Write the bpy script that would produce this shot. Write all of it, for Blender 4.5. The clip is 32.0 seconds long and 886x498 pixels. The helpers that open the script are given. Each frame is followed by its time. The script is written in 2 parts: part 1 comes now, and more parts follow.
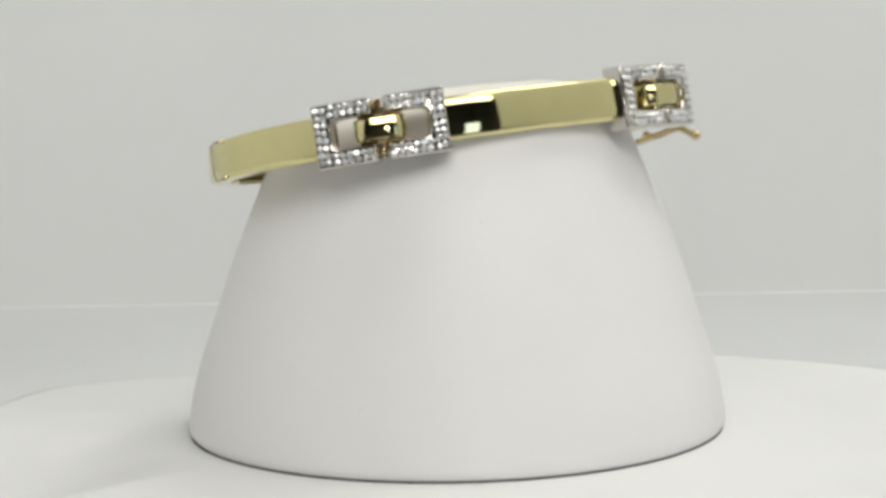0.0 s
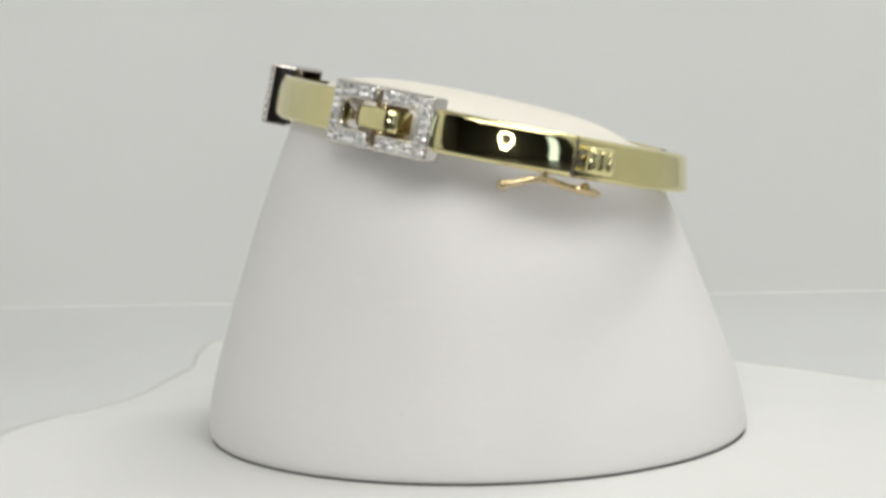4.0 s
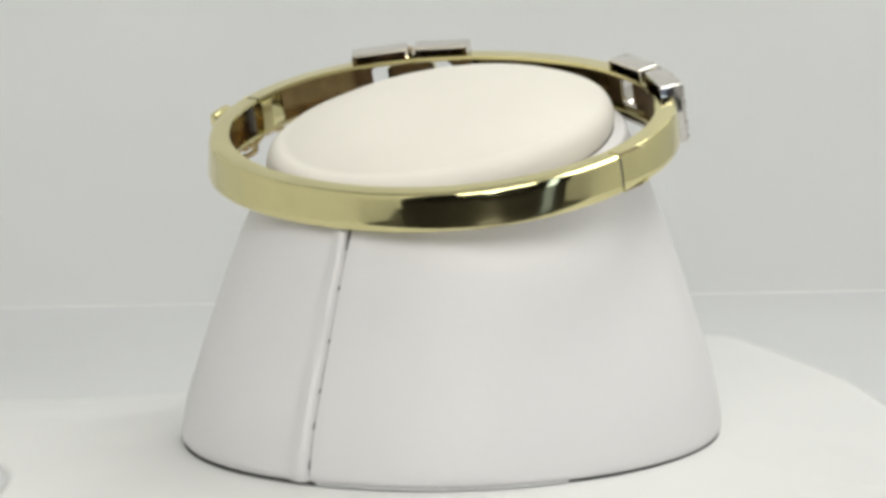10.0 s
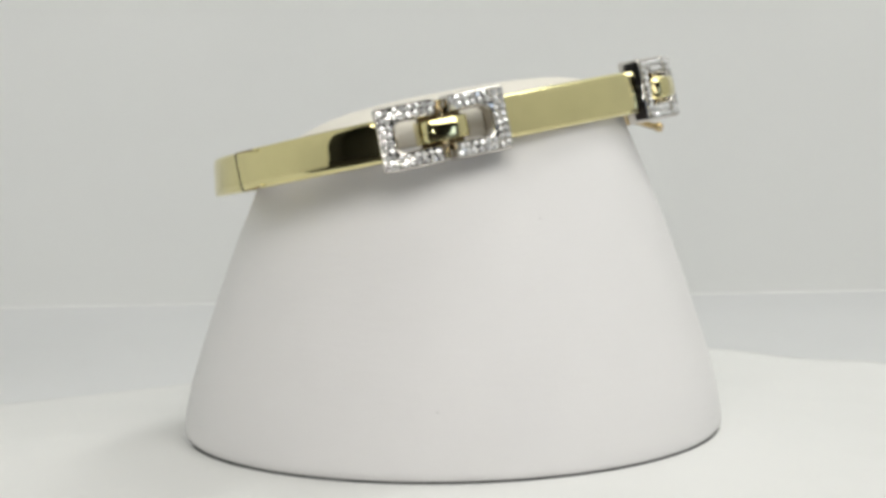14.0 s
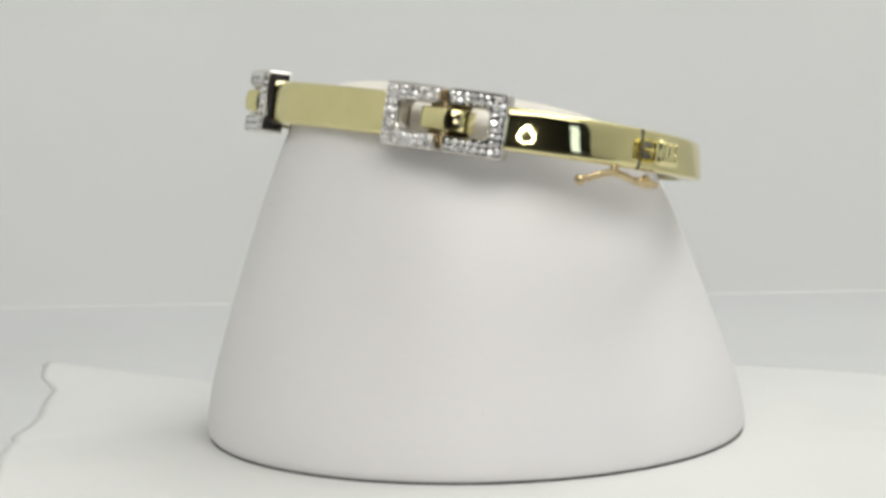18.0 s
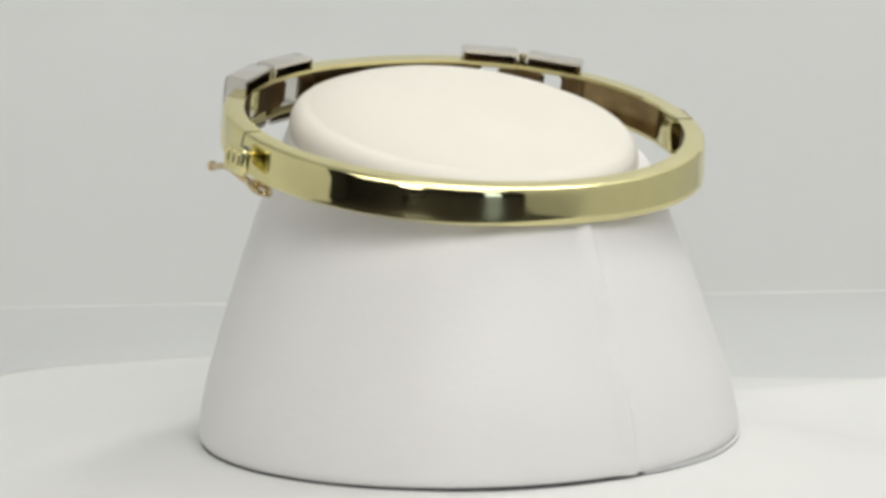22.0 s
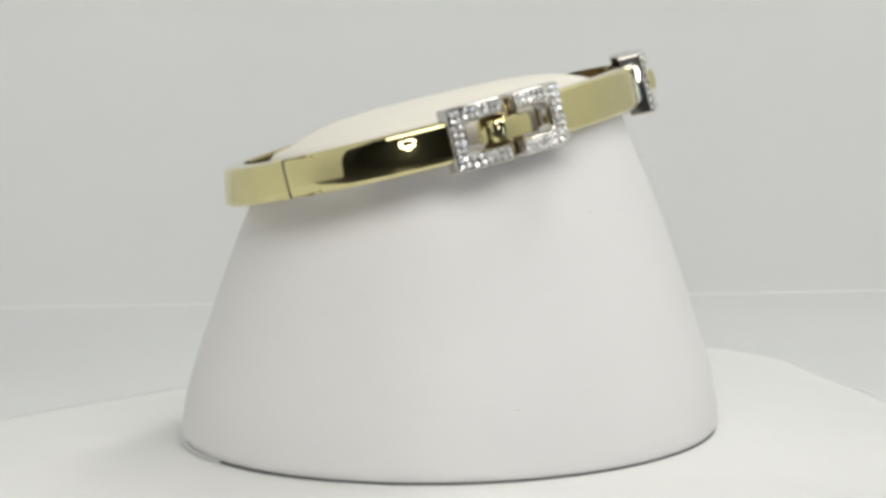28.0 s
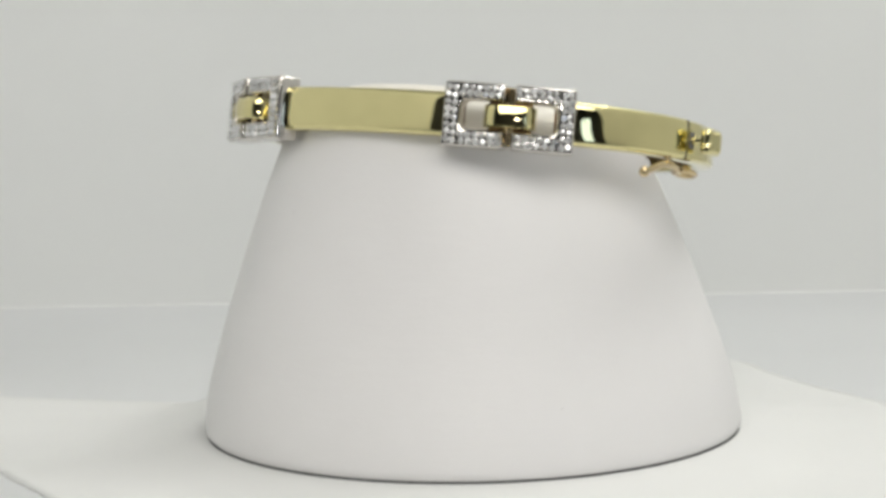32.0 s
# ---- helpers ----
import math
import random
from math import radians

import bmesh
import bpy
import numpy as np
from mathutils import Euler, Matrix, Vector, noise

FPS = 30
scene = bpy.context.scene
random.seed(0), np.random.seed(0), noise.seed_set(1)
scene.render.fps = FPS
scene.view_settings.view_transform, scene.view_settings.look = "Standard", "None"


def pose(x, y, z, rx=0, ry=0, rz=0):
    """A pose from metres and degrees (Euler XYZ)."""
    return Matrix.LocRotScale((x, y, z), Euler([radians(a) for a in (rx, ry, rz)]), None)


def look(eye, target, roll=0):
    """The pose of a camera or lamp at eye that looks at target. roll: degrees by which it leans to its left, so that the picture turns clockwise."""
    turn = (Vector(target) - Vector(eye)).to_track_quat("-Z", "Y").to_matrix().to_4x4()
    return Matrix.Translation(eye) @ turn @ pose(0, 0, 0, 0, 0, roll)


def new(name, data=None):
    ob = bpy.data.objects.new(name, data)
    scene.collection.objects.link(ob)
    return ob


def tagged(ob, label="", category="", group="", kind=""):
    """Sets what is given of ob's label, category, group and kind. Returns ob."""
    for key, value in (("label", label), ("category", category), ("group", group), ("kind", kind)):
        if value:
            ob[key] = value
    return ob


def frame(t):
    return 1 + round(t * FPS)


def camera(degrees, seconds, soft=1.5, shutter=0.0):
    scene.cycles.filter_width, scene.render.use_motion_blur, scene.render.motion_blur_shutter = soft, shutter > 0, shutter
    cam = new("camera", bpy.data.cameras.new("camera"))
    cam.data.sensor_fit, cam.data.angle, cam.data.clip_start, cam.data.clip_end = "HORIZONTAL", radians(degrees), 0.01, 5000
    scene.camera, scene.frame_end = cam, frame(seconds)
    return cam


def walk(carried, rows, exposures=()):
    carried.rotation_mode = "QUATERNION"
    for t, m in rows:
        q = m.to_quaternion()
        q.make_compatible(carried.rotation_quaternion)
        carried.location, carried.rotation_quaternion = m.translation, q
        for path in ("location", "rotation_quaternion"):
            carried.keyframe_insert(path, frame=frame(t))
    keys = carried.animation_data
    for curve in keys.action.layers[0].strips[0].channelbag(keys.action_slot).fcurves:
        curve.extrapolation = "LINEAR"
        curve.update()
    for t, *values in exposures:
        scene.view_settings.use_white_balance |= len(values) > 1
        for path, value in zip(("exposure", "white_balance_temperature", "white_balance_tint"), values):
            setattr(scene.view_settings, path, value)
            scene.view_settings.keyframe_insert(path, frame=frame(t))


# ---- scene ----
# One unit of the plan is U metres: a bangle about 62 mm wide on a stand 67 mm across.
U = 0.00007

cam = camera(12.78, 32.0, soft=3.7)
EYE = pose(-29.2 * U, -7000 * U, 1457.5 * U, 90 - 9.157, 0, 0) @ pose(0, 0, 0, 0, 0, -1.15)
walk(cam, [(0.0, EYE), (32.0, EYE)], exposures=[(0.0, 0.05), (32.0, 0.05)])

# ---- world and light ----
world = bpy.data.worlds.new("room_dim")
scene.world = world
world.use_nodes = True
world.node_tree.nodes["Background"].inputs[0].default_value = (0.10, 0.10, 0.105, 1)
world.node_tree.nodes["Background"].inputs[1].default_value = 0.25


def area(name, eye, target, sx, sy, watts, colour):
    d = bpy.data.lights.new(name, "AREA")
    d.shape, d.size, d.size_y, d.energy, d.color = "RECTANGLE", sx, sy, watts, colour
    ob = new(name, d)
    ob.matrix_basis = look(eye, target)
    return ob


area("ceiling_led_panel", (0.16, 0.08, 0.405), (0.175, 0.095, 0.0), 0.10, 0.26, 0.74, (0.98, 0.985, 0.95))
# unseen lamp added above the lens to brighten the stand; no window there
area("added_front_lamp", (0.09, -0.45, 0.45), (0.0, 0.0, 0.03), 0.62, 0.28, 2.42, (1.0, 0.985, 0.93))
area("window_gap", (0.30, -0.50, 0.075), (0.0, 0.0, 0.05), 0.06, 0.20, 0.075, (0.62, 0.76, 1.0))


# ---- materials ----
def mat(name, colour, rough=0.5, metal=0.0, scale=200.0, vary=0.06, bump=0.0, bump_scale=900.0, **extra):
    m = bpy.data.materials.new(name)
    m.use_nodes = True
    nt = m.node_tree
    b = nt.nodes["Principled BSDF"]
    b.inputs["Roughness"].default_value, b.inputs["Metallic"].default_value = rough, metal
    tc = nt.nodes.new("ShaderNodeTexCoord")
    n = nt.nodes.new("ShaderNodeTexNoise")
    n.inputs["Scale"].default_value, n.inputs["Detail"].default_value = scale, 5
    nt.links.new(tc.outputs["Object"], n.inputs["Vector"])
    r = nt.nodes.new("ShaderNodeValToRGB")
    lo, hi = [c * (1 - vary) for c in colour], [min(1.0, c * (1 + vary)) for c in colour]
    r.color_ramp.elements[0].position, r.color_ramp.elements[1].position = 0.3, 0.7
    r.color_ramp.elements[0].color, r.color_ramp.elements[1].color = (*lo, 1), (*hi, 1)
    nt.links.new(n.outputs["Fac"], r.inputs["Fac"])
    nt.links.new(r.outputs["Color"], b.inputs["Base Color"])
    if bump:
        n2 = nt.nodes.new("ShaderNodeTexNoise")
        n2.inputs["Scale"].default_value, n2.inputs["Detail"].default_value = bump_scale, 6
        nt.links.new(tc.outputs["Object"], n2.inputs["Vector"])
        bp = nt.nodes.new("ShaderNodeBump")
        bp.inputs["Strength"].default_value, bp.inputs["Distance"].default_value = bump, 0.0002
        nt.links.new(n2.outputs["Fac"], bp.inputs["Height"])
        nt.links.new(bp.outputs["Normal"], b.inputs["Normal"])
    for key, value in extra.items():
        b.inputs[key.replace("_", " ")].default_value = value
    return m


GOLD = mat("yellow_gold", (0.77, 0.70, 0.37), 0.055, 1.0, 300, 0.03, 0.012, 500)
ROSE = mat("rosy_gold", (0.62, 0.49, 0.29), 0.14, 1.0, 400, 0.06, 0.02, 900)
# tarnished gold, made darker still to hold the shade of the hollows
PLATE = mat("tarnished_shaded_gold", (0.17, 0.11, 0.055), 0.3, 1.0, 400, 0.2, 0.08, 1500)
# dull gold, darkened so the shade inside the band's channel is in the colour
GOLD_INSIDE = mat("shaded_dull_gold_inside", (0.33, 0.24, 0.12), 0.27, 1.0, 400, 0.25, 0.1, 1500)
WHITE_GOLD = mat("white_gold", (0.70, 0.67, 0.625), 0.09, 1.0, 400, 0.04, 0.02, 900)
DIAMOND = mat("diamond", (0.96, 0.96, 0.97), 0.03, 0.45, 10, 0.0, Transmission_Weight=0.35, IOR=2.4)
# random grey per stone paints in how differently each catches the light
nt = DIAMOND.node_tree
info, span = nt.nodes.new("ShaderNodeObjectInfo"), nt.nodes.new("ShaderNodeMapRange")
span.inputs["To Min"].default_value, span.inputs["To Max"].default_value = 0.72, 1.0
shade = nt.nodes.new("ShaderNodeCombineColor")
nt.links.new(info.outputs["Random"], span.inputs["Value"])
for channel in ("Red", "Green", "Blue"):
    nt.links.new(span.outputs["Result"], shade.inputs[channel])
nt.links.new(shade.outputs["Color"], nt.nodes["Principled BSDF"].inputs["Base Color"])
LEATHER = mat("white_leatherette", (0.79, 0.776, 0.774), 0.42, 0.0, 45, 0.022, 0.17, 520)


def crease(m, stretch, scale, strength):
    """Fine creases that run round the wall, over the grain."""
    nt = m.node_tree
    b = nt.nodes["Principled BSDF"]
    old = b.inputs["Normal"].links[0].from_socket
    tc, mp, n = nt.nodes.new("ShaderNodeTexCoord"), nt.nodes.new("ShaderNodeMapping"), nt.nodes.new("ShaderNodeTexNoise")
    patch, mul = nt.nodes.new("ShaderNodeTexNoise"), nt.nodes.new("ShaderNodeMath")
    mp.inputs["Scale"].default_value = (1, 1, stretch)
    n.inputs["Scale"].default_value, n.inputs["Detail"].default_value = scale, 4
    patch.inputs["Scale"].default_value, patch.inputs["Detail"].default_value = 38, 2
    mul.operation = "MULTIPLY"
    bp = nt.nodes.new("ShaderNodeBump")
    bp.inputs["Strength"].default_value, bp.inputs["Distance"].default_value = strength, 0.0004
    nt.links.new(tc.outputs["Object"], mp.inputs["Vector"])
    nt.links.new(mp.outputs["Vector"], n.inputs["Vector"])
    nt.links.new(tc.outputs["Object"], patch.inputs["Vector"])
    nt.links.new(n.outputs["Fac"], mul.inputs[0])
    nt.links.new(patch.outputs["Fac"], mul.inputs[1])
    nt.links.new(mul.outputs[0], bp.inputs["Height"])
    nt.links.new(old, bp.inputs["Normal"])
    nt.links.new(bp.outputs["Normal"], b.inputs["Normal"])


crease(LEATHER, 4.5, 150, 0.24)
SUEDE = mat("cream_top_leatherette", (0.775, 0.738, 0.66), 0.65, 0.0, 90, 0.015, 0.06, 1600)
SEAM = mat("seam_glue", (0.56, 0.55, 0.54), 0.8, 0.0, 110, 0.3)
GAP = mat("open_seam_gap", (0.14, 0.135, 0.13), 0.9, 0.0, 300, 0.3)
# near-black that paints the contact shadow at the stand's foot
CONTACT_DARK = mat("contact_shadow_dark", (0.06, 0.06, 0.06), 0.95, 0.0, 900, 0.3)
SHEET = mat("white_sheet", (0.715, 0.716, 0.705), 0.7, 0.0, 60, 0.012, 0.05, 1200)
WALL = mat("light_box_fabric", (0.76, 0.765, 0.755), 0.9, 0.0, 12, 0.02, 0.05, 300)
FLOOR = mat("light_box_floor", (0.69, 0.697, 0.702), 0.85, 0.0, 14, 0.03, 0.05, 300)
RING = mat("ring_light_glow", (1.0, 0.98, 0.94), 0.4, 0.0, 10, 0.0, Emission_Color=(1.0, 0.98, 0.94, 1), Emission_Strength=36.0)
BLACK = mat("black_plastic", (0.02, 0.02, 0.02), 0.45, 0.0, 60, 0.2)
DARK = mat("dim_room_paint", (0.05, 0.05, 0.052), 0.8, 0.0, 3, 0.2)
TABLE = mat("dark_table", (0.030, 0.028, 0.027), 0.36, 0.0, 30, 0.3, Specular_IOR_Level=0.22)
PLASTIC = mat("white_plastic", (0.7, 0.7, 0.7), 0.4, 0.0, 60, 0.03)


# ---- mesh helpers ----
def link_bm(name, bm, material, smooth=True):
    me = bpy.data.meshes.new(name)
    bmesh.ops.recalc_face_normals(bm, faces=bm.faces)
    bm.to_mesh(me)
    bm.free()
    if smooth:
        me.polygons.foreach_set("use_smooth", [True] * len(me.polygons))
        me.set_sharp_from_angle(angle=radians(38))
    me.materials.append(material)
    return new(name, me)


def part(name, bm, material, parent, label="", smooth=True):
    ob = link_bm(name, bm, material, smooth)
    ob.parent = parent
    if label:
        ob["label"] = label
    return ob


def box(bm, x0, x1, y0, y1, z0, z1):
    v = [bm.verts.new((x, y, z)) for x in (x0, x1) for y in (y0, y1) for z in (z0, z1)]
    for a in ((0, 1, 3, 2), (4, 6, 7, 5), (0, 4, 5, 1), (2, 3, 7, 6), (0, 2, 6, 4), (1, 5, 7, 3)):
        bm.faces.new([v[i] for i in a])
    return v


def rounded_box(sx, sy, sz, r, seg=2):
    bm = bmesh.new()
    box(bm, -sx / 2, sx / 2, -sy / 2, sy / 2, -sz / 2, sz / 2)
    bmesh.ops.bevel(bm, geom=bm.edges[:], offset=r, segments=seg, profile=0.5, affect="EDGES")
    return bm


def move(bm, m):
    bmesh.ops.transform(bm, matrix=m, verts=bm.verts)
    return bm


def sweep(rings, closed=False, caps=True):
    """A mesh through rings of points, each ring closed on itself."""
    bm = bmesh.new()
    vv = [[bm.verts.new(p) for p in ring] for ring in rings]
    n = len(vv[0])
    last = len(vv) if closed else len(vv) - 1
    for i in range(last):
        a, b = vv[i], vv[(i + 1) % len(vv)]
        for j in range(n):
            bm.faces.new((a[j], a[(j + 1) % n], b[(j + 1) % n], b[j]))
    if caps and not closed:
        bm.faces.new(vv[0])
        bm.faces.new(vv[-1][::-1])
    return bm


def tube(points, radius, n=8):
    rings = []
    for i, p in enumerate(points):
        a, b = Vector(points[max(0, i - 1)]), Vector(points[min(len(points) - 1, i + 1)])
        q = (b - a).to_track_quat("Z", "Y").to_matrix()
        rings.append([Vector(p) + q @ Vector((radius * math.cos(k * 2 * math.pi / n), radius * math.sin(k * 2 * math.pi / n), 0)) for k in range(n)])
    return sweep(rings)


def ball(r, m, u=10, v=6):
    bm = bmesh.new()
    bmesh.ops.create_uvsphere(bm, u_segments=u, v_segments=v, radius=r)
    return move(bm, m)


# ---- light box, floor and the dim room round it ----
def slab(name, x0, x1, y0, y1, z0, z1, material, label, category):
    bm = bmesh.new()
    box(bm, x0, x1, y0, y1, z0, z1)
    return tagged(link_bm(name, bm, material, False), label, category, kind="structure")


FZ = -0.0288
WY = 0.260
slab("floor", -0.215, 0.215, -0.13, WY, FZ - 0.004, FZ, FLOOR, "pale grey fabric floor of the light box", "floor")
slab("wall_back", -0.215, 0.215, WY, WY + 0.004, FZ - 0.004, 0.42, WALL, "plain off-white back wall of the light box", "wall")
slab("wall_left", -0.219, -0.215, -0.25, WY + 0.004, FZ - 0.004, 0.42, WALL, "plain off-white side wall of the light box", "wall")
slab("wall_right", 0.215, 0.219, -0.245, WY + 0.004, FZ - 0.004, 0.42, WALL, "plain off-white side wall of the light box", "wall")
slab("ceiling", -0.219, 0.219, -0.28, WY + 0.004, 0.42, 0.424, WALL, "white ceiling of the light box", "ceiling")
rings = []
for x in (-0.2149, 0.2149):
    cove = [(x, WY + 0.001, FZ - 0.001)] + [(x, WY - 0.0004 + 0.0004 * math.sin(t), FZ + 0.0004 - 0.0004 * math.cos(t)) for t in [k * math.pi / 16 for k in range(9)]]
    rings.append(cove)
tagged(link_bm("trim", sweep(rings), WALL), "soft off-white fold between back wall and floor", "trim", kind="structure")
slab("table_top", -0.46, 0.46, -0.74, 0.30, FZ - 0.034, FZ - 0.0045, TABLE, "dark wooden table top under the light box", "table")
slab("room_wall_front", -0.46, 0.46, -0.76, -0.74, FZ - 0.034, 0.86, DARK, "dim room wall behind the camera", "wall")
slab("room_wall_left", -0.48, -0.46, -0.76, 0.32, FZ - 0.034, 0.86, DARK, "dim room wall", "wall")
slab("room_wall_right", 0.46, 0.48, -0.76, 0.32, FZ - 0.034, 0.86, DARK, "dim room wall", "wall")
slab("room_wall_back", -0.46, 0.46, 0.30, 0.32, FZ - 0.034, 0.86, DARK, "dim room wall behind the light box", "wall")
slab("room_ceiling", -0.48, 0.48, -0.76, 0.32, 0.86, 0.88, DARK, "dim room ceiling", "ceiling")


# ---- turntable ----
def turntable():
    t = tagged(new("turntable"), "white plastic turntable under the sheet", "turntable")
    bm = bmesh.new()
    bmesh.ops.create_cone(bm, cap_ends=True, segments=96, radius1=440 * U, radius2=440 * U, depth=120 * U)
    bmesh.ops.bevel(bm, geom=[e for e in bm.edges if abs(e.verts[0].co.z - e.verts[1].co.z) < 1e-6], offset=12 * U, segments=3, affect="EDGES")
    part("platter", move(bm, pose(0, 0, -67 * U)), PLASTIC, t)
    bm = bmesh.new()
    h = -FZ - 128 * U
    bmesh.ops.create_cone(bm, cap_ends=True, segments=64, radius1=420 * U, radius2=400 * U, depth=h)
    part("base", move(bm, pose(0, 0, FZ + h / 2)), PLASTIC, t)
    return t


# ---- sheet on the turntable ----
# bearing in degrees, reach and height of the sheet's edge
SHEET_EDGE = ((3, 1091, -112), (15, 1201, -112), (21, 1265, -105), (27, 1391, -112), (33, 1317, -85), (38, 1237, -77), (45, 1121, -49), (57, 949, -25), (69, 870, -20), (81, 832, -24), (93, 932, -60),
              (105, 929, -56), (117, 1057, -74), (129, 1306, -106), (141, 1217, -97), (153, 1048, -55), (165, 974, -48), (177, 974, -75), (189, 962, -105), (194, 967, -113), (199, 1024, -110), (205, 1125, -90), (212, 1275, -44),
              (215, 1225, -54), (219, 1095, -61), (231, 950, -64), (243, 887, -53), (255, 830, -28), (279, 856, -2), (291, 974, -24), (303, 1142, -39), (312, 1356, -68), (321, 1274, -76), (333, 1160, -100), (351, 1094, -116))


def edge_at(a):
    """Reach and height of the sheet's edge at bearing a, in degrees."""
    n = len(SHEET_EDGE)
    i = max([k for k in range(n) if SHEET_EDGE[k][0] <= a % 360], default=n - 1)
    p = [SHEET_EDGE[(i + k) % n] for k in (-1, 0, 1, 2)]
    span = (p[2][0] - p[1][0]) % 360
    f = ((a - p[1][0]) % 360) / span
    out = []
    for k in (1, 2):
        m1 = 0.5 * (p[2][k] - p[0][k]) * span / max(span, 0.5 * ((p[2][0] - p[0][0]) % 360))
        m2 = 0.5 * (p[3][k] - p[1][k]) * span / max(span, 0.5 * ((p[3][0] - p[1][0]) % 360))
        out.append((2 * f ** 3 - 3 * f * f + 1) * p[1][k] + (f ** 3 - 2 * f * f + f) * m1 + (3 * f * f - 2 * f ** 3) * p[2][k] + (f ** 3 - f * f) * m2)
    return out


def sheet():
    bm = bmesh.new()
    n, m = 360, 40
    rows = []
    for j in range(1, m + 1):
        row = []
        for i in range(n):
            deg = 360 * i / n + 0.4
            a = radians(deg)
            r, drop = edge_at(deg)
            k = j / m
            if j == m:
                r += random.uniform(-2.2, 2.2)
            d = max(0.0, (k * r - 472) / (r - 472))
            z = drop * ((d * d + 0.006) ** 0.4 - 0.006 ** 0.4) / (1.006 ** 0.4 - 0.006 ** 0.4)
            row.append(bm.verts.new((k * r * math.cos(a) * U, k * r * math.sin(a) * U, z * U - 0.00002)))
        rows.append(row)
    c = bm.verts.new((0, 0, -0.00002))
    for i in range(n):
        bm.faces.new((c, rows[0][i], rows[0][(i + 1) % n]))
        for j in range(m - 1):
            bm.faces.new((rows[j][i], rows[j + 1][i], rows[j + 1][(i + 1) % n], rows[j][(i + 1) % n]))
    ob = link_bm("display_sheet", bm, SHEET)
    s = ob.modifiers.new("thickness", "SOLIDIFY")
    s.thickness, s.offset = 0.0003, -1
    return tagged(ob, "white square sheet with drooping corners laid over the turntable", "sheet")


# ---- bangle stand ----
PHI, TILT, SIDE = -1.038, 0.232, 0.0205
EF = Vector((math.cos(PHI), math.sin(PHI), 0))
ES = Vector((-math.sin(PHI), math.cos(PHI), 0))
UP = Vector((0, 0, 1))
STAND = Vector((-10.0, 27.0, 0))
SEAM_AT = radians(124.8)


LEAN = Vector((0.0108, -0.0366, 0))


def bearing(a):
    return Vector((math.cos(a), math.sin(a), 0))


def skew(d, z):
    """A wall direction, turned a little with height: the seam drifts as it climbs."""
    return Matrix.Rotation(0.030 * z / 430, 3, "Z") @ d


# height and radius of the wall, rounded off between the steps
_z = np.linspace(0, 640, 65)
_r = np.interp(_z, (0, 50, 100, 170, 250, 330, 420, 500, 560, 640), (485.5, 481, 470.5, 448.5, 421.8, 394.5, 360.5, 327.3, 302, 268))
for _ in range(12):
    _r[1:-1] = 0.25 * _r[:-2] + 0.5 * _r[1:-1] + 0.25 * _r[2:]
FLANK_Z, FLANK_R = _z, _r


def flank(z):
    """Radius of the wall at a height: upright at the foot, then leaning in."""
    return float(np.interp(z, FLANK_Z, FLANK_R))


def top_plane(p):
    """Height of the slanted top over a point of the plan."""
    f = (p - STAND).dot(EF)
    return 570 + f * math.tan(0.228)


# across the seam: distance along the wall, and how far it stands proud there
SEAM_FORM = ((-70, 0.0), (-46, -0.4), (-36, 0.8), (-28, 4.8), (-19, 9.6), (-9, 11.6), (-3, 8.1), (-0.8, -4.1), (1.6, -5.4), (3.4, -1.4), (14, 1.1), (30, 1.2), (55, 0.0))


def stand_columns(n=180):
    soft = 58
    prof = [(-9, 3), (-4, 3.6), (-1, 7), (0, 20)]
    steps = 26
    turns = [(SEAM_AT + s / 430, h) for s, h in SEAM_FORM]
    first, last = 55 / 430, 2 * math.pi - 70 / 430
    turns += [(SEAM_AT + first + (last - first) * (i + 1) / n, 0.0) for i in range(n - 1)]
    cols = []
    for a, proud in turns:
        d = Vector((math.cos(a), math.sin(a), 0))
        z = 480.0
        for _ in range(30):
            z = 0.5 * z + 0.5 * top_plane(STAND + d * flank(z))
        col = [(484 + dr + proud, zz) for dr, zz in prof]
        zs = z - soft
        for k in range(1, steps + 1):
            zz = 20 + (zs - 20) * k / steps
            wave = 0.7 * math.sin(zz / 37 + 2 * a) + 0.5 * math.sin(zz / 19 + 5)
            col.append((flank(zz) + proud * (1 + 0.25 * wave), zz))
        r0 = flank(zs)
        for k in range(1, 5):
            t = k / 4 * math.pi / 2
            col.append((r0 - 7 + 7 * math.cos(t) + proud * (1 - k / 4), zs + 7 * math.sin(t)))
        col.append((r0 - 24, zs + 6))
        cols.append((d, col))
    return [(d, [(r + z * d.dot(LEAN), z) for r, z in col]) for d, col in cols]


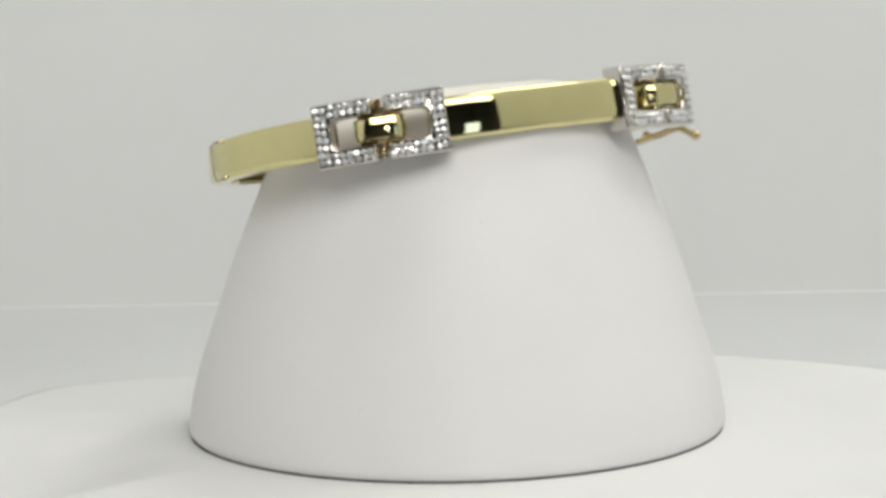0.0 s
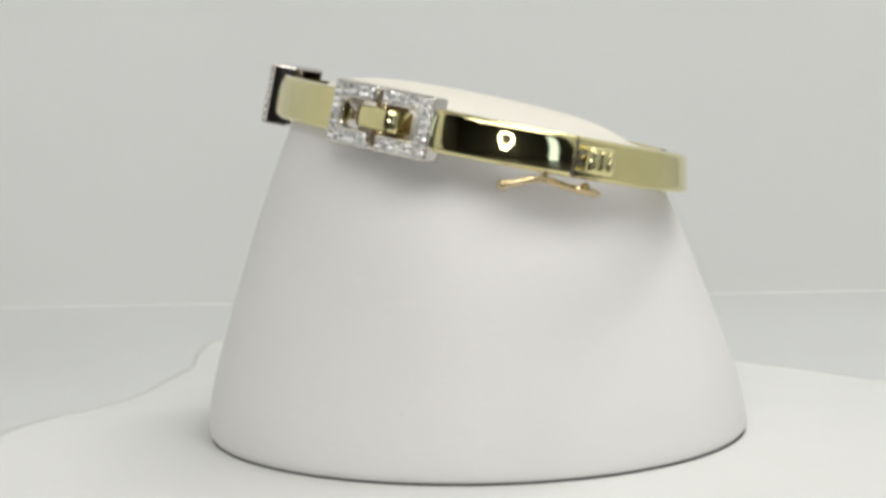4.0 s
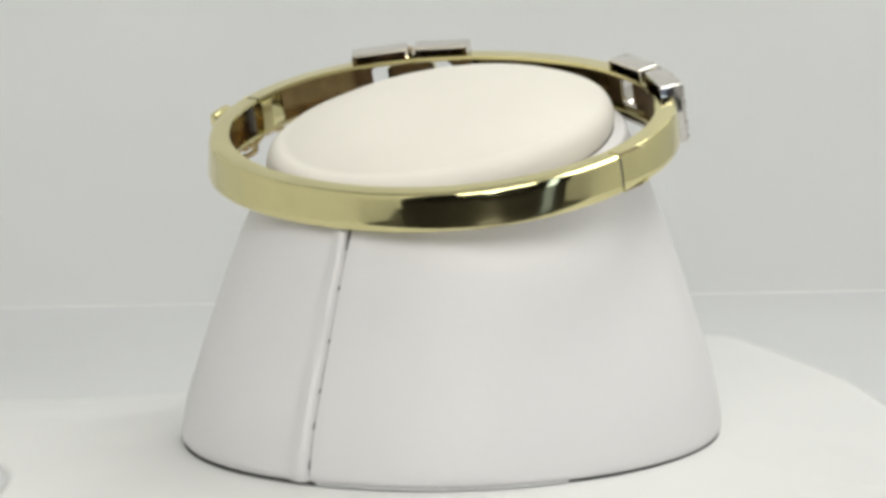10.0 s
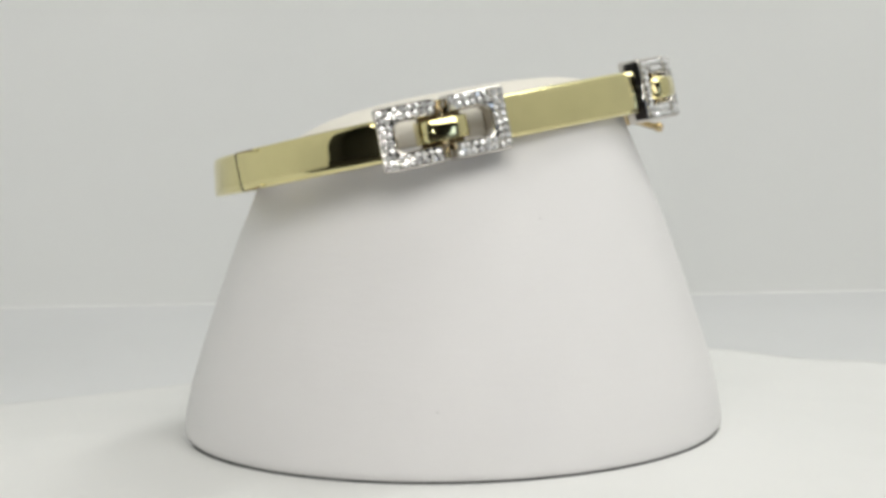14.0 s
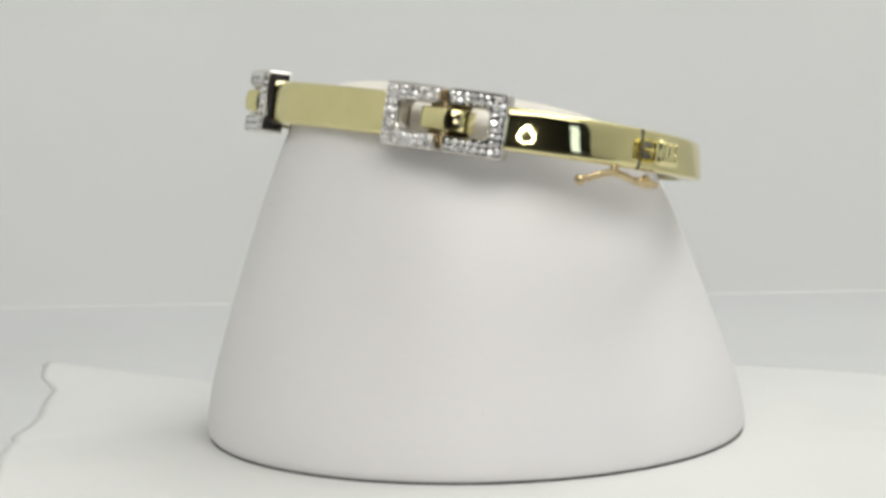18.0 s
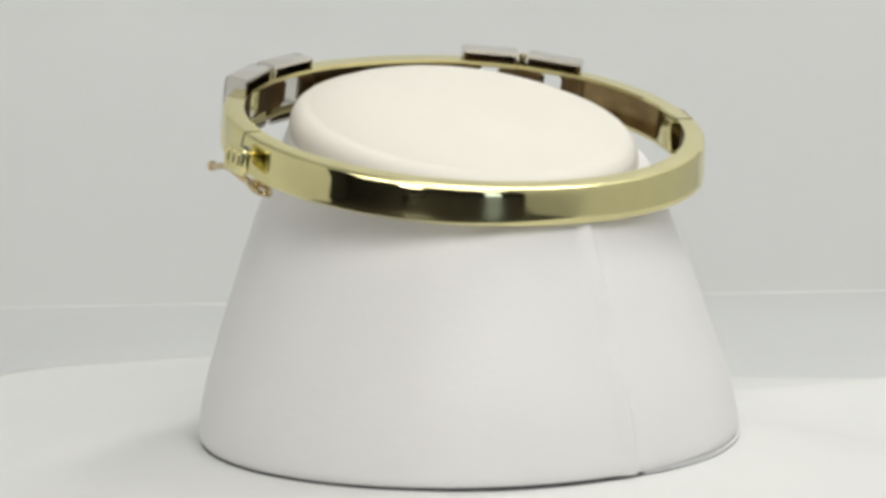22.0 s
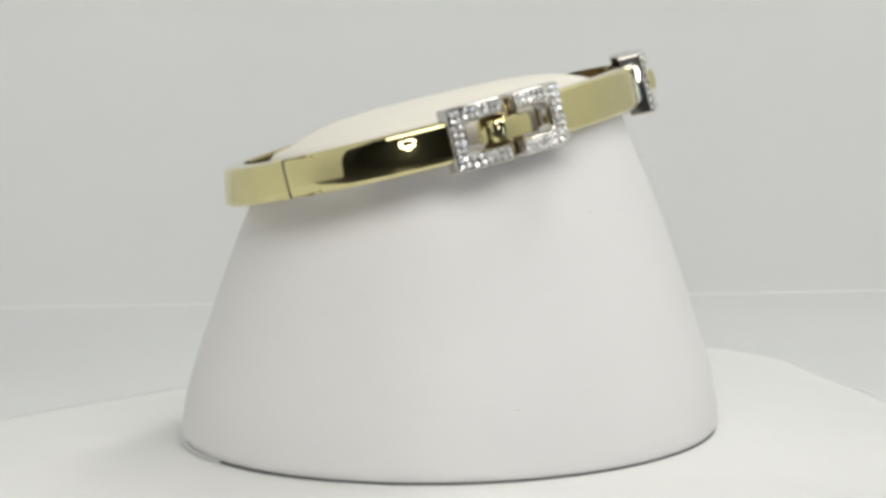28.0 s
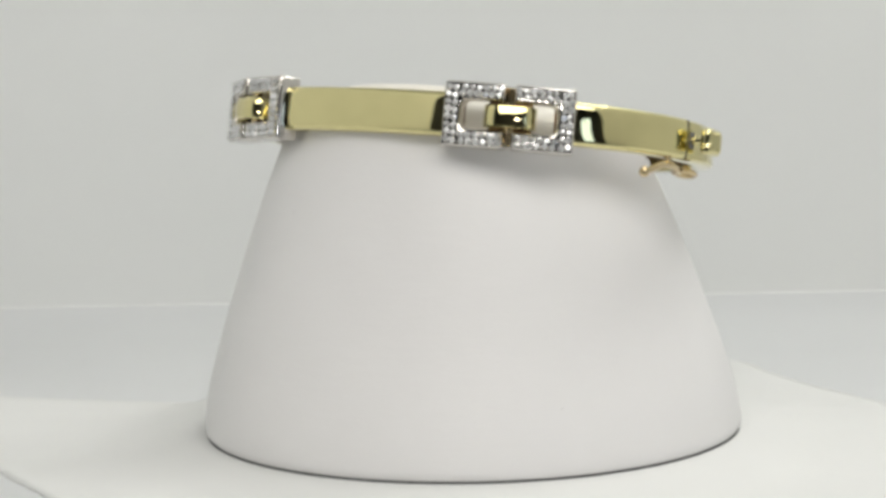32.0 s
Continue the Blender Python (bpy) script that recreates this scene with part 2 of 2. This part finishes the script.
def stand():
    s = tagged(new("bangle_stand"), "white leatherette slant-topped cone stand holding the bangle", "jewellery stand")
    cols = stand_columns()
    n = len(cols)
    bm = bmesh.new()
    vv = []
    for d, col in cols:
        vv.append([bm.verts.new((STAND + skew(d, z) * r + UP * z) * U) for r, z in col])
    m = len(vv[0])
    for i in range(n):
        a, c = vv[i], vv[(i + 1) % n]
        for j in range(m - 1):
            bm.faces.new((a[j], c[j], c[j + 1], a[j + 1]))
    bm.faces.new([v[0] for v in vv])
    part("cover", bm, LEATHER, s)
    # padded top with a rounded edge, set in a little from the wall
    bm = bmesh.new()
    rim = []
    for d, col in cols:
        r0, z0 = col[-1][0] + 8.5 + 10 * d.dot(ES), col[-1][1] - 3
        top = top_plane(STAND + d * (r0 - 34)) + 4 * d.dot(ES) ** 2
        form = [(r0 - 2, z0), (r0 + 1, z0 + (top - z0) * 0.25)]
        for k in range(8):
            t = k / 7 * math.pi / 2
            form.append((r0 - 34 + 35 * math.cos(t), top - (top - z0) * 0.62 * (1 - math.sin(t))))
        for k in (0.98, 0.95, 0.9, 0.84, 0.76, 0.66, 0.5, 0.25):
            rr = (r0 - 34) * k
            form.append((rr, top_plane(STAND + d * rr) + 38 * (1 - k ** 4) + 4 * (d.dot(ES) * k) ** 2))
        rim.append([bm.verts.new((STAND + d * r + UP * z) * U) for r, z in form])
    c = bm.verts.new((STAND + UP * (top_plane(STAND) + 38)) * U)
    for i in range(n):
        a, e = rim[i], rim[(i + 1) % n]
        for k in range(len(a) - 1):
            bm.faces.new((a[k], e[k], e[k + 1], a[k + 1]))
        bm.faces.new((a[-1], e[-1], c))
    part("top_pad", bm, SUEDE, s, "cream slanted top")
    # dark disc whose edge draws the contact shadow line under the cover
    bm = bmesh.new()
    bmesh.ops.create_cone(bm, cap_ends=True, segments=128, radius1=481 * U, radius2=481 * U, depth=6 * U)
    part("shadow_base", move(bm, Matrix.Translation((STAND + UP * 0.5) * U)), CONTACT_DARK, s, "dark base disc drawn as the contact shadow")
    # glue line in the groove of the seam
    rings = []
    for k in range(33):
        z = 14 + k * 13.2
        r = flank(max(z, 20)) + z * bearing(SEAM_AT).dot(LEAN) - 4.4
        mid = SEAM_AT + 0.6 / 430
        ring = []
        for da, dr in ((-2.4, 0), (2.4, 0), (2.4, -3), (-2.4, -3)):
            a = mid + da / 430
            ring.append((STAND + skew(Vector((math.cos(a), math.sin(a), 0)), z) * (r + dr + 1.6) + UP * z) * U)
        rings.append(ring)
    part("seam", sweep(rings), SEAM, s, "grey glued seam")
    for z0, z1, w in ((385, 436, 2.6), (318, 326, 1.8), (232, 240, 1.2), (150, 158, 1.1), (92, 104, 1.3), (24, 40, 1.3)):
        rings = []
        for k in range(6):
            z = z0 + (z1 - z0) * k / 5
            ww = w * (0.35 + 0.65 * math.sin(math.pi * (k + 0.6) / 6.2))
            r = flank(z) + z * bearing(SEAM_AT).dot(LEAN) - 0.6
            ring = []
            for da, dr in ((-ww, 0), (ww, 0), (ww, -4), (-ww, -4)):
                a = SEAM_AT + (1.0 + da) / 430
                ring.append((STAND + skew(Vector((math.cos(a), math.sin(a), 0)), z) * (r + dr) + UP * z) * U)
            rings.append(ring)
        part("seam_gap", sweep(rings), GAP, s, "dark open gap in the seam")
    # small marks on the leatherette
    for deg, z, r in ((-82, 430, 2.2), (121.5, 333, 2.0), (120.6, 300, 1.4), (-8, 118, 1.5), (250, 120, 1.6)):
        a = radians(deg)
        rr = flank(z) + z * bearing(a).dot(LEAN)
        bm = bmesh.new()
        bmesh.ops.create_uvsphere(bm, u_segments=8, v_segments=5, radius=r * U)
        move(bm, Matrix.Translation((STAND + Vector((math.cos(a), math.sin(a), 0)) * (rr - 0.4 * r) + UP * z) * U))
        part("speck", bm, SEAM, s, "small grey speck")
    # loose edge of the base lining beside the seam
    rings = []
    for k in range(31):
        a = SEAM_AT + radians(2.0 + 1.75 * k)
        out = 486 + 4 * math.sin(math.pi * k / 30)
        d = Vector((math.cos(a), math.sin(a), 0))
        rings.append([(STAND + d * r + UP * z) * U for r, z in ((470, 0.6), (out, 0.6), (out, 3.2), (470, 3.2))])
    part("lining_edge", sweep(rings), PLASTIC, s, "loose pale edge of the base lining")
    return s


# ---- bangle ----
CENTRE = EF * -37 + ES * 9.3 + UP * 536.5
FRONT = EF * math.cos(TILT) + UP * math.sin(TILT)
NORM0 = UP * math.cos(TILT) - EF * math.sin(TILT)
SIDEV = ES * math.cos(SIDE) + NORM0 * math.sin(SIDE)
NORM = NORM0 * math.cos(SIDE) - ES * math.sin(SIDE)


def oval(ph):
    """A point of the bangle's outer line, in its own plane: side, front."""
    c, s = math.cos(ph), math.sin(ph)
    e = 2 / 2.1
    sx = 445.6 * math.copysign(abs(s) ** e, s)
    fx = (350 if c > 0 else 364.6) * math.copysign(abs(c) ** e, c)
    psi = -0.0525 * (1 - c)
    return (sx * math.cos(psi) + fx * math.sin(psi), fx * math.cos(psi) - sx * math.sin(psi))


def place(s, f, n):
    return (CENTRE + SIDEV * s + FRONT * f + NORM * n) * U


def around(ph):
    """Place, outward and tangent (towards growing ph), in the bangle's plane."""
    s0, f0 = oval(ph)
    s1, f1 = oval(ph + 0.004)
    sa, fa = oval(ph - 0.004)
    t = Vector((s1 - sa, f1 - fa)).normalized()
    o = Vector((-t.y, t.x))
    if o.dot(Vector((s0, f0))) < 0:
        o = -o
    return Vector((s0, f0)), o, t


def band(ph0, ph1, height=67, thick=44, steps=60, open_inside=False, lean=0.0):
    rings = []
    h, r, w = height / 2, 5, 6
    face = [((-1.4 * abs(k) ** 8 if lean else -2.4 * abs(k) ** 4), k * (h - 3.5)) for k in (-1, -0.85, -0.6, -0.3, 0, 0.3, 0.6, 0.85, 1)]
    sec = [(-9, -h), (-5.5, -h + 0.8)] + face + [(-5.5, h - 0.8), (-9, h)]
    if open_inside:
        sec = [(-thick, -h)] + sec + [(-thick, h), (-thick, h - w), (-10, h - w), (-10, -h + w), (-thick, -h + w)]
    else:
        sec = [(-thick + r, -h)] + sec + [(-thick + r, h), (-thick, h - r), (-thick, -h + r)]
    for i in range(steps + 1):
        p, o, t = around(ph0 + (ph1 - ph0) * i / steps)
        ease = min(1.0, 6 * min(i, steps - i) / steps)
        tall = 1.06 + 0.07 * p.y / 340
        rings.append([place(p.x + o.x * (d - lean * ease * z), p.y + o.y * (d - lean * ease * z), z * tall) for d, z in sec])
    bm = sweep(rings)
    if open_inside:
        # the channel's inner faces take the darker gold, shade included
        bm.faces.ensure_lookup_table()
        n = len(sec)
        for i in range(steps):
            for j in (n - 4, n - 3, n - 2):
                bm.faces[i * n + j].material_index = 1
    return bm


def frame_at(ph, out=0.0):
    """A pose on the bangle: x along it, y outward, z across the band."""
    p, o, t = around(ph)
    loc = place(p.x + o.x * out, p.y + o.y * out, 0)
    X = SIDEV * t.x + FRONT * t.y
    Y = SIDEV * o.x + FRONT * o.y
    Z = X.cross(Y)
    m = Matrix((X, Y, Z)).transposed().to_4x4()
    m.translation = loc
    return m


def c_frame(length, height, arm, depth, wall, flip):
    """Half a link: a C of three arms with rounded inner corners, hollow from the inside of the bangle. The open side is at +x, or -x when flipped."""
    h, turn = height / 2, 13.0

    def outline(w):
        a, t = arm - w, turn + w
        pts = [(w, -h + w), (length - w, -h + w), (length - w, -h + a)]
        for sign in (-1, 1):
            cx, cz = a + t, sign * (h - a - t)
            arc = [(cx - t * math.cos(k * math.pi / 8), cz + sign * t * math.sin(k * math.pi / 8)) for k in range(5)]
            pts += arc[::-1] if sign < 0 else arc
        return pts + [(length - w, h - a), (length - w, h - w), (w, h - w)]

    out, inn = outline(0.0), outline(wall)
    bm = bmesh.new()
    k = -1 if flip else 1
    A = [bm.verts.new((k * x, 0, z)) for x, z in out]
    B = [bm.verts.new((k * x, -depth, z)) for x, z in out]
    C = [bm.verts.new((k * x, -depth, z)) for x, z in inn]
    D = [bm.verts.new((k * x, -wall, z)) for x, z in inn]
    n = len(out)
    bm.faces.new(A)
    # second material: hollow and end lips coloured dark in place of shade
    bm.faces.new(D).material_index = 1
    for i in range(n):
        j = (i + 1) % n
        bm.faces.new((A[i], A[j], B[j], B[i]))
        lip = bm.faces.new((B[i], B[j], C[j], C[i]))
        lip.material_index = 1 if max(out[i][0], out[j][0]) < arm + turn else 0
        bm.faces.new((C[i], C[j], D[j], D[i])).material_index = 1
    bmesh.ops.recalc_face_normals(bm, faces=bm.faces)
    front = set(A)
    edges = [e for e in bm.edges if e.verts[0] in front and e.verts[1] in front]
    corners = [e for e in bm.edges if (e.verts[0] in front) != (e.verts[1] in front) and any(abs(v.co.z) > h - 1 for v in e.verts)]
    bmesh.ops.bevel(bm, geom=edges + corners, offset=min(5.0, depth / 4), segments=3, profile=0.5, affect="EDGES")
    for v in bm.verts:
        v.co *= U
    return bm


def gem_mesh(r):
    """A round brilliant: table, crown and pavilion."""
    bm = bmesh.new()
    n = 8
    table = [bm.verts.new((0.46 * r * math.cos((i + 0.5) * 2 * math.pi / n), 0.42 * r, 0.46 * r * math.sin((i + 0.5) * 2 * math.pi / n))) for i in range(n)]
    gird = [bm.verts.new((r * math.cos(i * math.pi / n), 0, r * math.sin(i * math.pi / n))) for i in range(2 * n)]
    tip = bm.verts.new((0, -0.75 * r, 0))
    bm.faces.new(table)
    for i in range(n):
        a, b, c = gird[2 * i], gird[2 * i + 1], gird[(2 * i + 2) % (2 * n)]
        bm.faces.new((table[i], a, b))
        bm.faces.new((table[i], b, c))
        bm.faces.new((table[i], c, table[(i + 1) % n]))
    for i in range(2 * n):
        bm.faces.new((gird[i], tip, gird[(i + 1) % (2 * n)]))
    bmesh.ops.recalc_face_normals(bm, faces=bm.faces)
    me = bpy.data.meshes.new("diamond")
    bm.to_mesh(me)
    bm.free()
    me.materials.append(DIAMOND)
    return me


LINK_L, LINK_H, ARM, DEPTH = 105, 111, 30, 40


def half_link(b, ph, flip, gem):
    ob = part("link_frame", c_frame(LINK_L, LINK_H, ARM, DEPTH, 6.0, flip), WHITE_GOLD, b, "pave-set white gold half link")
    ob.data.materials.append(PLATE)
    k = -1 if flip else 1
    ob.matrix_basis = frame_at(ph, 11) @ pose(-k * LINK_L / 2 * U, 0, 0)
    spots = []
    h = LINK_H / 2
    for i in range(8):
        for row in (0, 1):
            spots.append((9.2 + 10.8 * row, -h + 10 + i * (LINK_H - 22) / 7 + 2 * row))
    for z in (-1, 1):
        for i in range(6):
            for row in (0, 1):
                spots.append((ARM + 6.5 + i * (LINK_L - ARM - 12) / 5 - 3.5 * row, z * (h - 9.2 - 10.8 * row)))
    beads = bmesh.new()
    for x, z in spots:
        g = new("diamond", gem)
        g.parent = ob
        g.matrix_basis = pose(k * x * U, 2.2 * U, z * U, 0, random.uniform(0, 45), 0) @ pose(0, 0, 0, random.uniform(-22, 22), 0, random.uniform(-22, 22)) @ Matrix.Scale(random.uniform(0.86, 1.08), 4)
        for dx, dz in ((-6.4, 0.5), (0.4, 6.4)):
            bmesh.ops.create_uvsphere(beads, u_segments=6, v_segments=4, radius=2.0 * U, matrix=pose(k * (x + dx) * U, 1.0 * U, (z + dz) * U))
    part("bead_setting", beads, WHITE_GOLD, ob)
    # polished rim that stands round the stones
    rim = bmesh.new()
    for x0, x1, z0, z1 in ((3, LINK_L - 2, h - 5.4, h - 3), (3, LINK_L - 2, 3 - h, 5.4 - h), (3, 5.4, 5.4 - h, h - 5.4), (ARM - 4, ARM - 1.8, ARM - h + 12, h - ARM - 12),
                           (ARM + 12, LINK_L - 2, h - ARM + 1.8, h - ARM + 4), (ARM + 12, LINK_L - 2, ARM - h - 4, ARM - h - 1.8),
                           (LINK_L - 4.2, LINK_L - 2, h - ARM + 4, h - 5.4), (LINK_L - 4.2, LINK_L - 2, 5.4 - h, ARM - h - 4)):
        box(rim, min(k * x0, k * x1) * U, max(k * x0, k * x1) * U, -5 * U, 2.2 * U, z0 * U, z1 * U)
    part("rim", rim, WHITE_GOLD, ob, "polished white gold rim", False)
    return ob


def bar(b, ph):
    """The curved gold bar that joins the two halves of a link."""
    rings = []
    for i in range(13):
        x = -44 + 88 * i / 12
        y = 16 - 15 * (x / 44) ** 4
        sec = []
        for d, z in ((-30, -19), (-4, -19), (-1, -17), (1.5, -7), (1.5, 7), (-1, 17), (-4, 19), (-30, 19)):
            sec.append(Vector((x, y + d - (8 if abs(x) > 42 else 0), z)) * U)
        rings.append(sec)
    bm = sweep(rings)
    bm.faces.ensure_lookup_table()
    # the bar's inner side gets the dark colour that carries its shade
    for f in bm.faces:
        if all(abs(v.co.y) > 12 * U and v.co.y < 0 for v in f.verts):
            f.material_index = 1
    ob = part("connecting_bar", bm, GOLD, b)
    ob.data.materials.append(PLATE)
    ob.matrix_basis = frame_at(ph, 7)
    pin = bmesh.new()
    for z in (-1, 1):
        bmesh.ops.create_cone(pin, cap_ends=True, segments=10, radius1=7.5 * U, radius2=7.5 * U, depth=33 * U, matrix=pose(0, -14 * U, z * 34 * U))
    part("bar_pin", pin, ROSE, ob, "dull gold hinge pins")
    return ob


def clasp(b, ph):
    """Push tongue with its ribbed thumb plate, and the safety catch under the band."""
    m = frame_at(ph)
    # solid dark boxes stand in for the shade of the joint and the slot
    gap = part("clasp_gap_fill", move(rounded_box(9 * U, 20 * U, 62 * U, 1 * U), pose(-3.4 * U, -13 * U, 0)), GAP, b, "dark filler for the shade in the clasp joint")
    gap.matrix_basis = m
    hole = part("clasp_slot_fill", move(rounded_box(18 * U, 6 * U, 30 * U, 2 * U), pose(12 * U, -1.6 * U, 0)), GAP, b, "dark patch for the shade in the clasp slot")
    hole.matrix_basis = m
    stem = part("tongue_stem", tube([(10 * U, -12 * U, 0), (12 * U, 6 * U, 0), (15 * U, 17 * U, 0), (18 * U, 26 * U, 0)], 6.5 * U, 10), GOLD, b)
    stem.matrix_basis = m
    bm = rounded_box(56 * U, 20 * U, 46 * U, 8 * U, 4)
    for x in (-15, 0, 15):
        rib = rounded_box(12.5 * U, 11 * U, 36 * U, 5.2 * U, 4)
        move(rib, pose(x * U, 7.5 * U, 0))
        me = bpy.data.meshes.new("rib")
        rib.to_mesh(me)
        rib.free()
        bm.from_mesh(me)
        bpy.data.meshes.remove(me)
    plate = part("thumb_plate", bm, GOLD, b, "ribbed gold thumb plate")
    plate.matrix_basis = m @ pose(31 * U, 27 * U, 0, 0, 0, -8)
    path = [(-122, -12, 64), (-106, -11, 61), (-88, -9, 53), (-66, -8, 46), (-44, -8, 45), (-20, -12, 49), (-4, -17, 51), (8, -20, 52)]
    lever = part("safety_catch", tube([Vector(p) * U for p in path], 6.3 * U, 10), ROSE, b, "gold figure-of-eight safety catch")
    lever.matrix_basis = m @ pose(4 * U, 0, 2 * U)
    knob = part("catch_ball", ball(9.5 * U, pose(-124 * U, -12 * U, 66 * U), 14, 8), ROSE, lever)
    ring = [Vector((31 + 25 * math.cos(a), -22 + 15 * math.sin(a), 53 + 2 * math.cos(a) - 2 * math.sin(a))) * U for a in [k * 2 * math.pi / 16 for k in range(17)]]
    part("catch_loop", tube(ring, 5.2 * U, 8), ROSE, lever)
    post = part("catch_post", tube([Vector((-52, -12, 30)) * U, Vector((-52, -8, 50)) * U], 7 * U, 10), ROSE, lever)
    part("catch_stud", ball(8 * U, pose(30 * U, -20 * U, 46 * U), 12, 8), ROSE, lever)
    block = part("clasp_block", move(rounded_box(62 * U, 36 * U, 54 * U, 2 * U), pose(-34 * U, -27 * U, 0)), GOLD, b)
    block.matrix_basis = m


def hinge(b, ph):
    m = frame_at(ph)
    block = part("hinge_block", move(rounded_box(70 * U, 36 * U, 54 * U, 2 * U), pose(38 * U, -27 * U, 0)), GOLD, b)
    block.matrix_basis = m
    # dark box fills the joint in place of the shade within it
    gap = part("hinge_gap_fill", move(rounded_box(9 * U, 20 * U, 56 * U, 1 * U), pose(2.6 * U, -12 * U, 0)), GAP, b, "dark filler for the shade in the hinge joint")
    gap.matrix_basis = m
    for z in (-1, 1):
        k = part("hinge_knuckle", move(rounded_box(13 * U, 9 * U, 5 * U, 2.2 * U), pose(60 * U, -8.5 * U, z * 31.5 * U)), GOLD, b)
        k.matrix_basis = m
        # thin dark box laid on for the slit's shade; nothing is cut
        s = part("hinge_slit_fill", move(rounded_box(46 * U, 8 * U, 2.4 * U, 0.7 * U), pose(29 * U, -7.4 * U, z * 33.2 * U)), GOLD_INSIDE, b, "dark strip for the shade in a hinge slit")
        s.matrix_basis = m


def bangle():
    b = tagged(new("hinged_bangle"), "yellow gold hinged bangle with two diamond-set white gold links", "bangle")
    LA, LB, HINGE, CLASP = -0.685, 0.603, -1.74, 1.612
    w = 0.255
    for name, ph0, ph1, steps, lean in (("front_band", LA + w, LB - w, 60, 0.0), ("hinge_side_band", HINGE + 0.012, LA - w, 60, 0.0),
                                        ("clasp_side_band", LB + w, CLASP - 0.016, 60, 0.0), ("back_band", CLASP, HINGE + 2 * math.pi, 120, 0.19)):
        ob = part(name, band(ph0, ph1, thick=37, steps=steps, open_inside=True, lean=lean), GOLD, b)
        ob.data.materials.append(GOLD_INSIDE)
    gem = gem_mesh(6.2 * U)
    for ph in (LA, LB):
        half_link(b, ph - 0.151, False, gem)
        half_link(b, ph + 0.151, True, gem)
        bar(b, ph)
        for z in (-1, 1):
            rings = []
            for i in range(25):
                p, o, t = around(ph - w - 0.004 + (2 * w + 0.008) * i / 24)
                tall = 1.06 + 0.07 * p.y / 340
                rings.append([place(p.x + o.x * d, p.y + o.y * d, z * n * tall) for d, n in ((-37.2, 26.5), (-22, 26.5), (-22, 33.3), (-37.2, 33.3))])
            part("channel_rim", sweep(rings), GOLD, b, "gold rim of the channel behind the link")
        # brown floor of the channel, its shade put into the colour, open at the two windows
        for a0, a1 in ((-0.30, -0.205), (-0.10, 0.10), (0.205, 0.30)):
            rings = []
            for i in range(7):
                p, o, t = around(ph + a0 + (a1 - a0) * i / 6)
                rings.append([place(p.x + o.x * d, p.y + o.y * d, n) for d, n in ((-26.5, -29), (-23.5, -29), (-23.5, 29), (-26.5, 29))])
            part("channel_floor", sweep(rings), PLATE, b, "tarnished brown channel floor with its shade in the colour")
    clasp(b, CLASP)
    hinge(b, HINGE)
    return b


def ring_light():
    """Stands behind the lens, on the table; its ring shows in the polished gold."""
    r = tagged(new("ring_light"), "small lit ring light on a black stand on the table", "ring light")
    cy, cz = -0.53, 1584 * U + 0.003
    ring = [(0.043 * math.cos(a) - 0.002, cy, cz + 0.043 * math.sin(a)) for a in [k * 2 * math.pi / 48 for k in range(49)]]
    part("ring", tube(ring, 0.0027, 10), RING, r, "glowing white ring")
    part("pole", tube([(-0.002, cy, cz - 0.05), (-0.002, cy, FZ + 0.004)], 0.004, 12), BLACK, r)
    bm = bmesh.new()
    bmesh.ops.create_cone(bm, cap_ends=True, segments=32, radius1=0.05, radius2=0.045, depth=0.009)
    part("foot", move(bm, pose(-0.002, cy, FZ)), BLACK, r)
    return r


ring_light()
TURNTABLE = turntable()
SHEET_OB = sheet()
STAND_OB = stand()
BANGLE = bangle()


# ---- what turns ----
PERIOD, AHEAD = 14.7176, 0.035


def motions():
    rows = []
    for i in range(65):
        t = i * 0.5
        rows.append((t, pose(0, 0, 0, 0, 0, -360 * (t + AHEAD) / PERIOD)))
    for ob in (TURNTABLE, SHEET_OB, STAND_OB, BANGLE):
        walk(ob, rows)


motions()
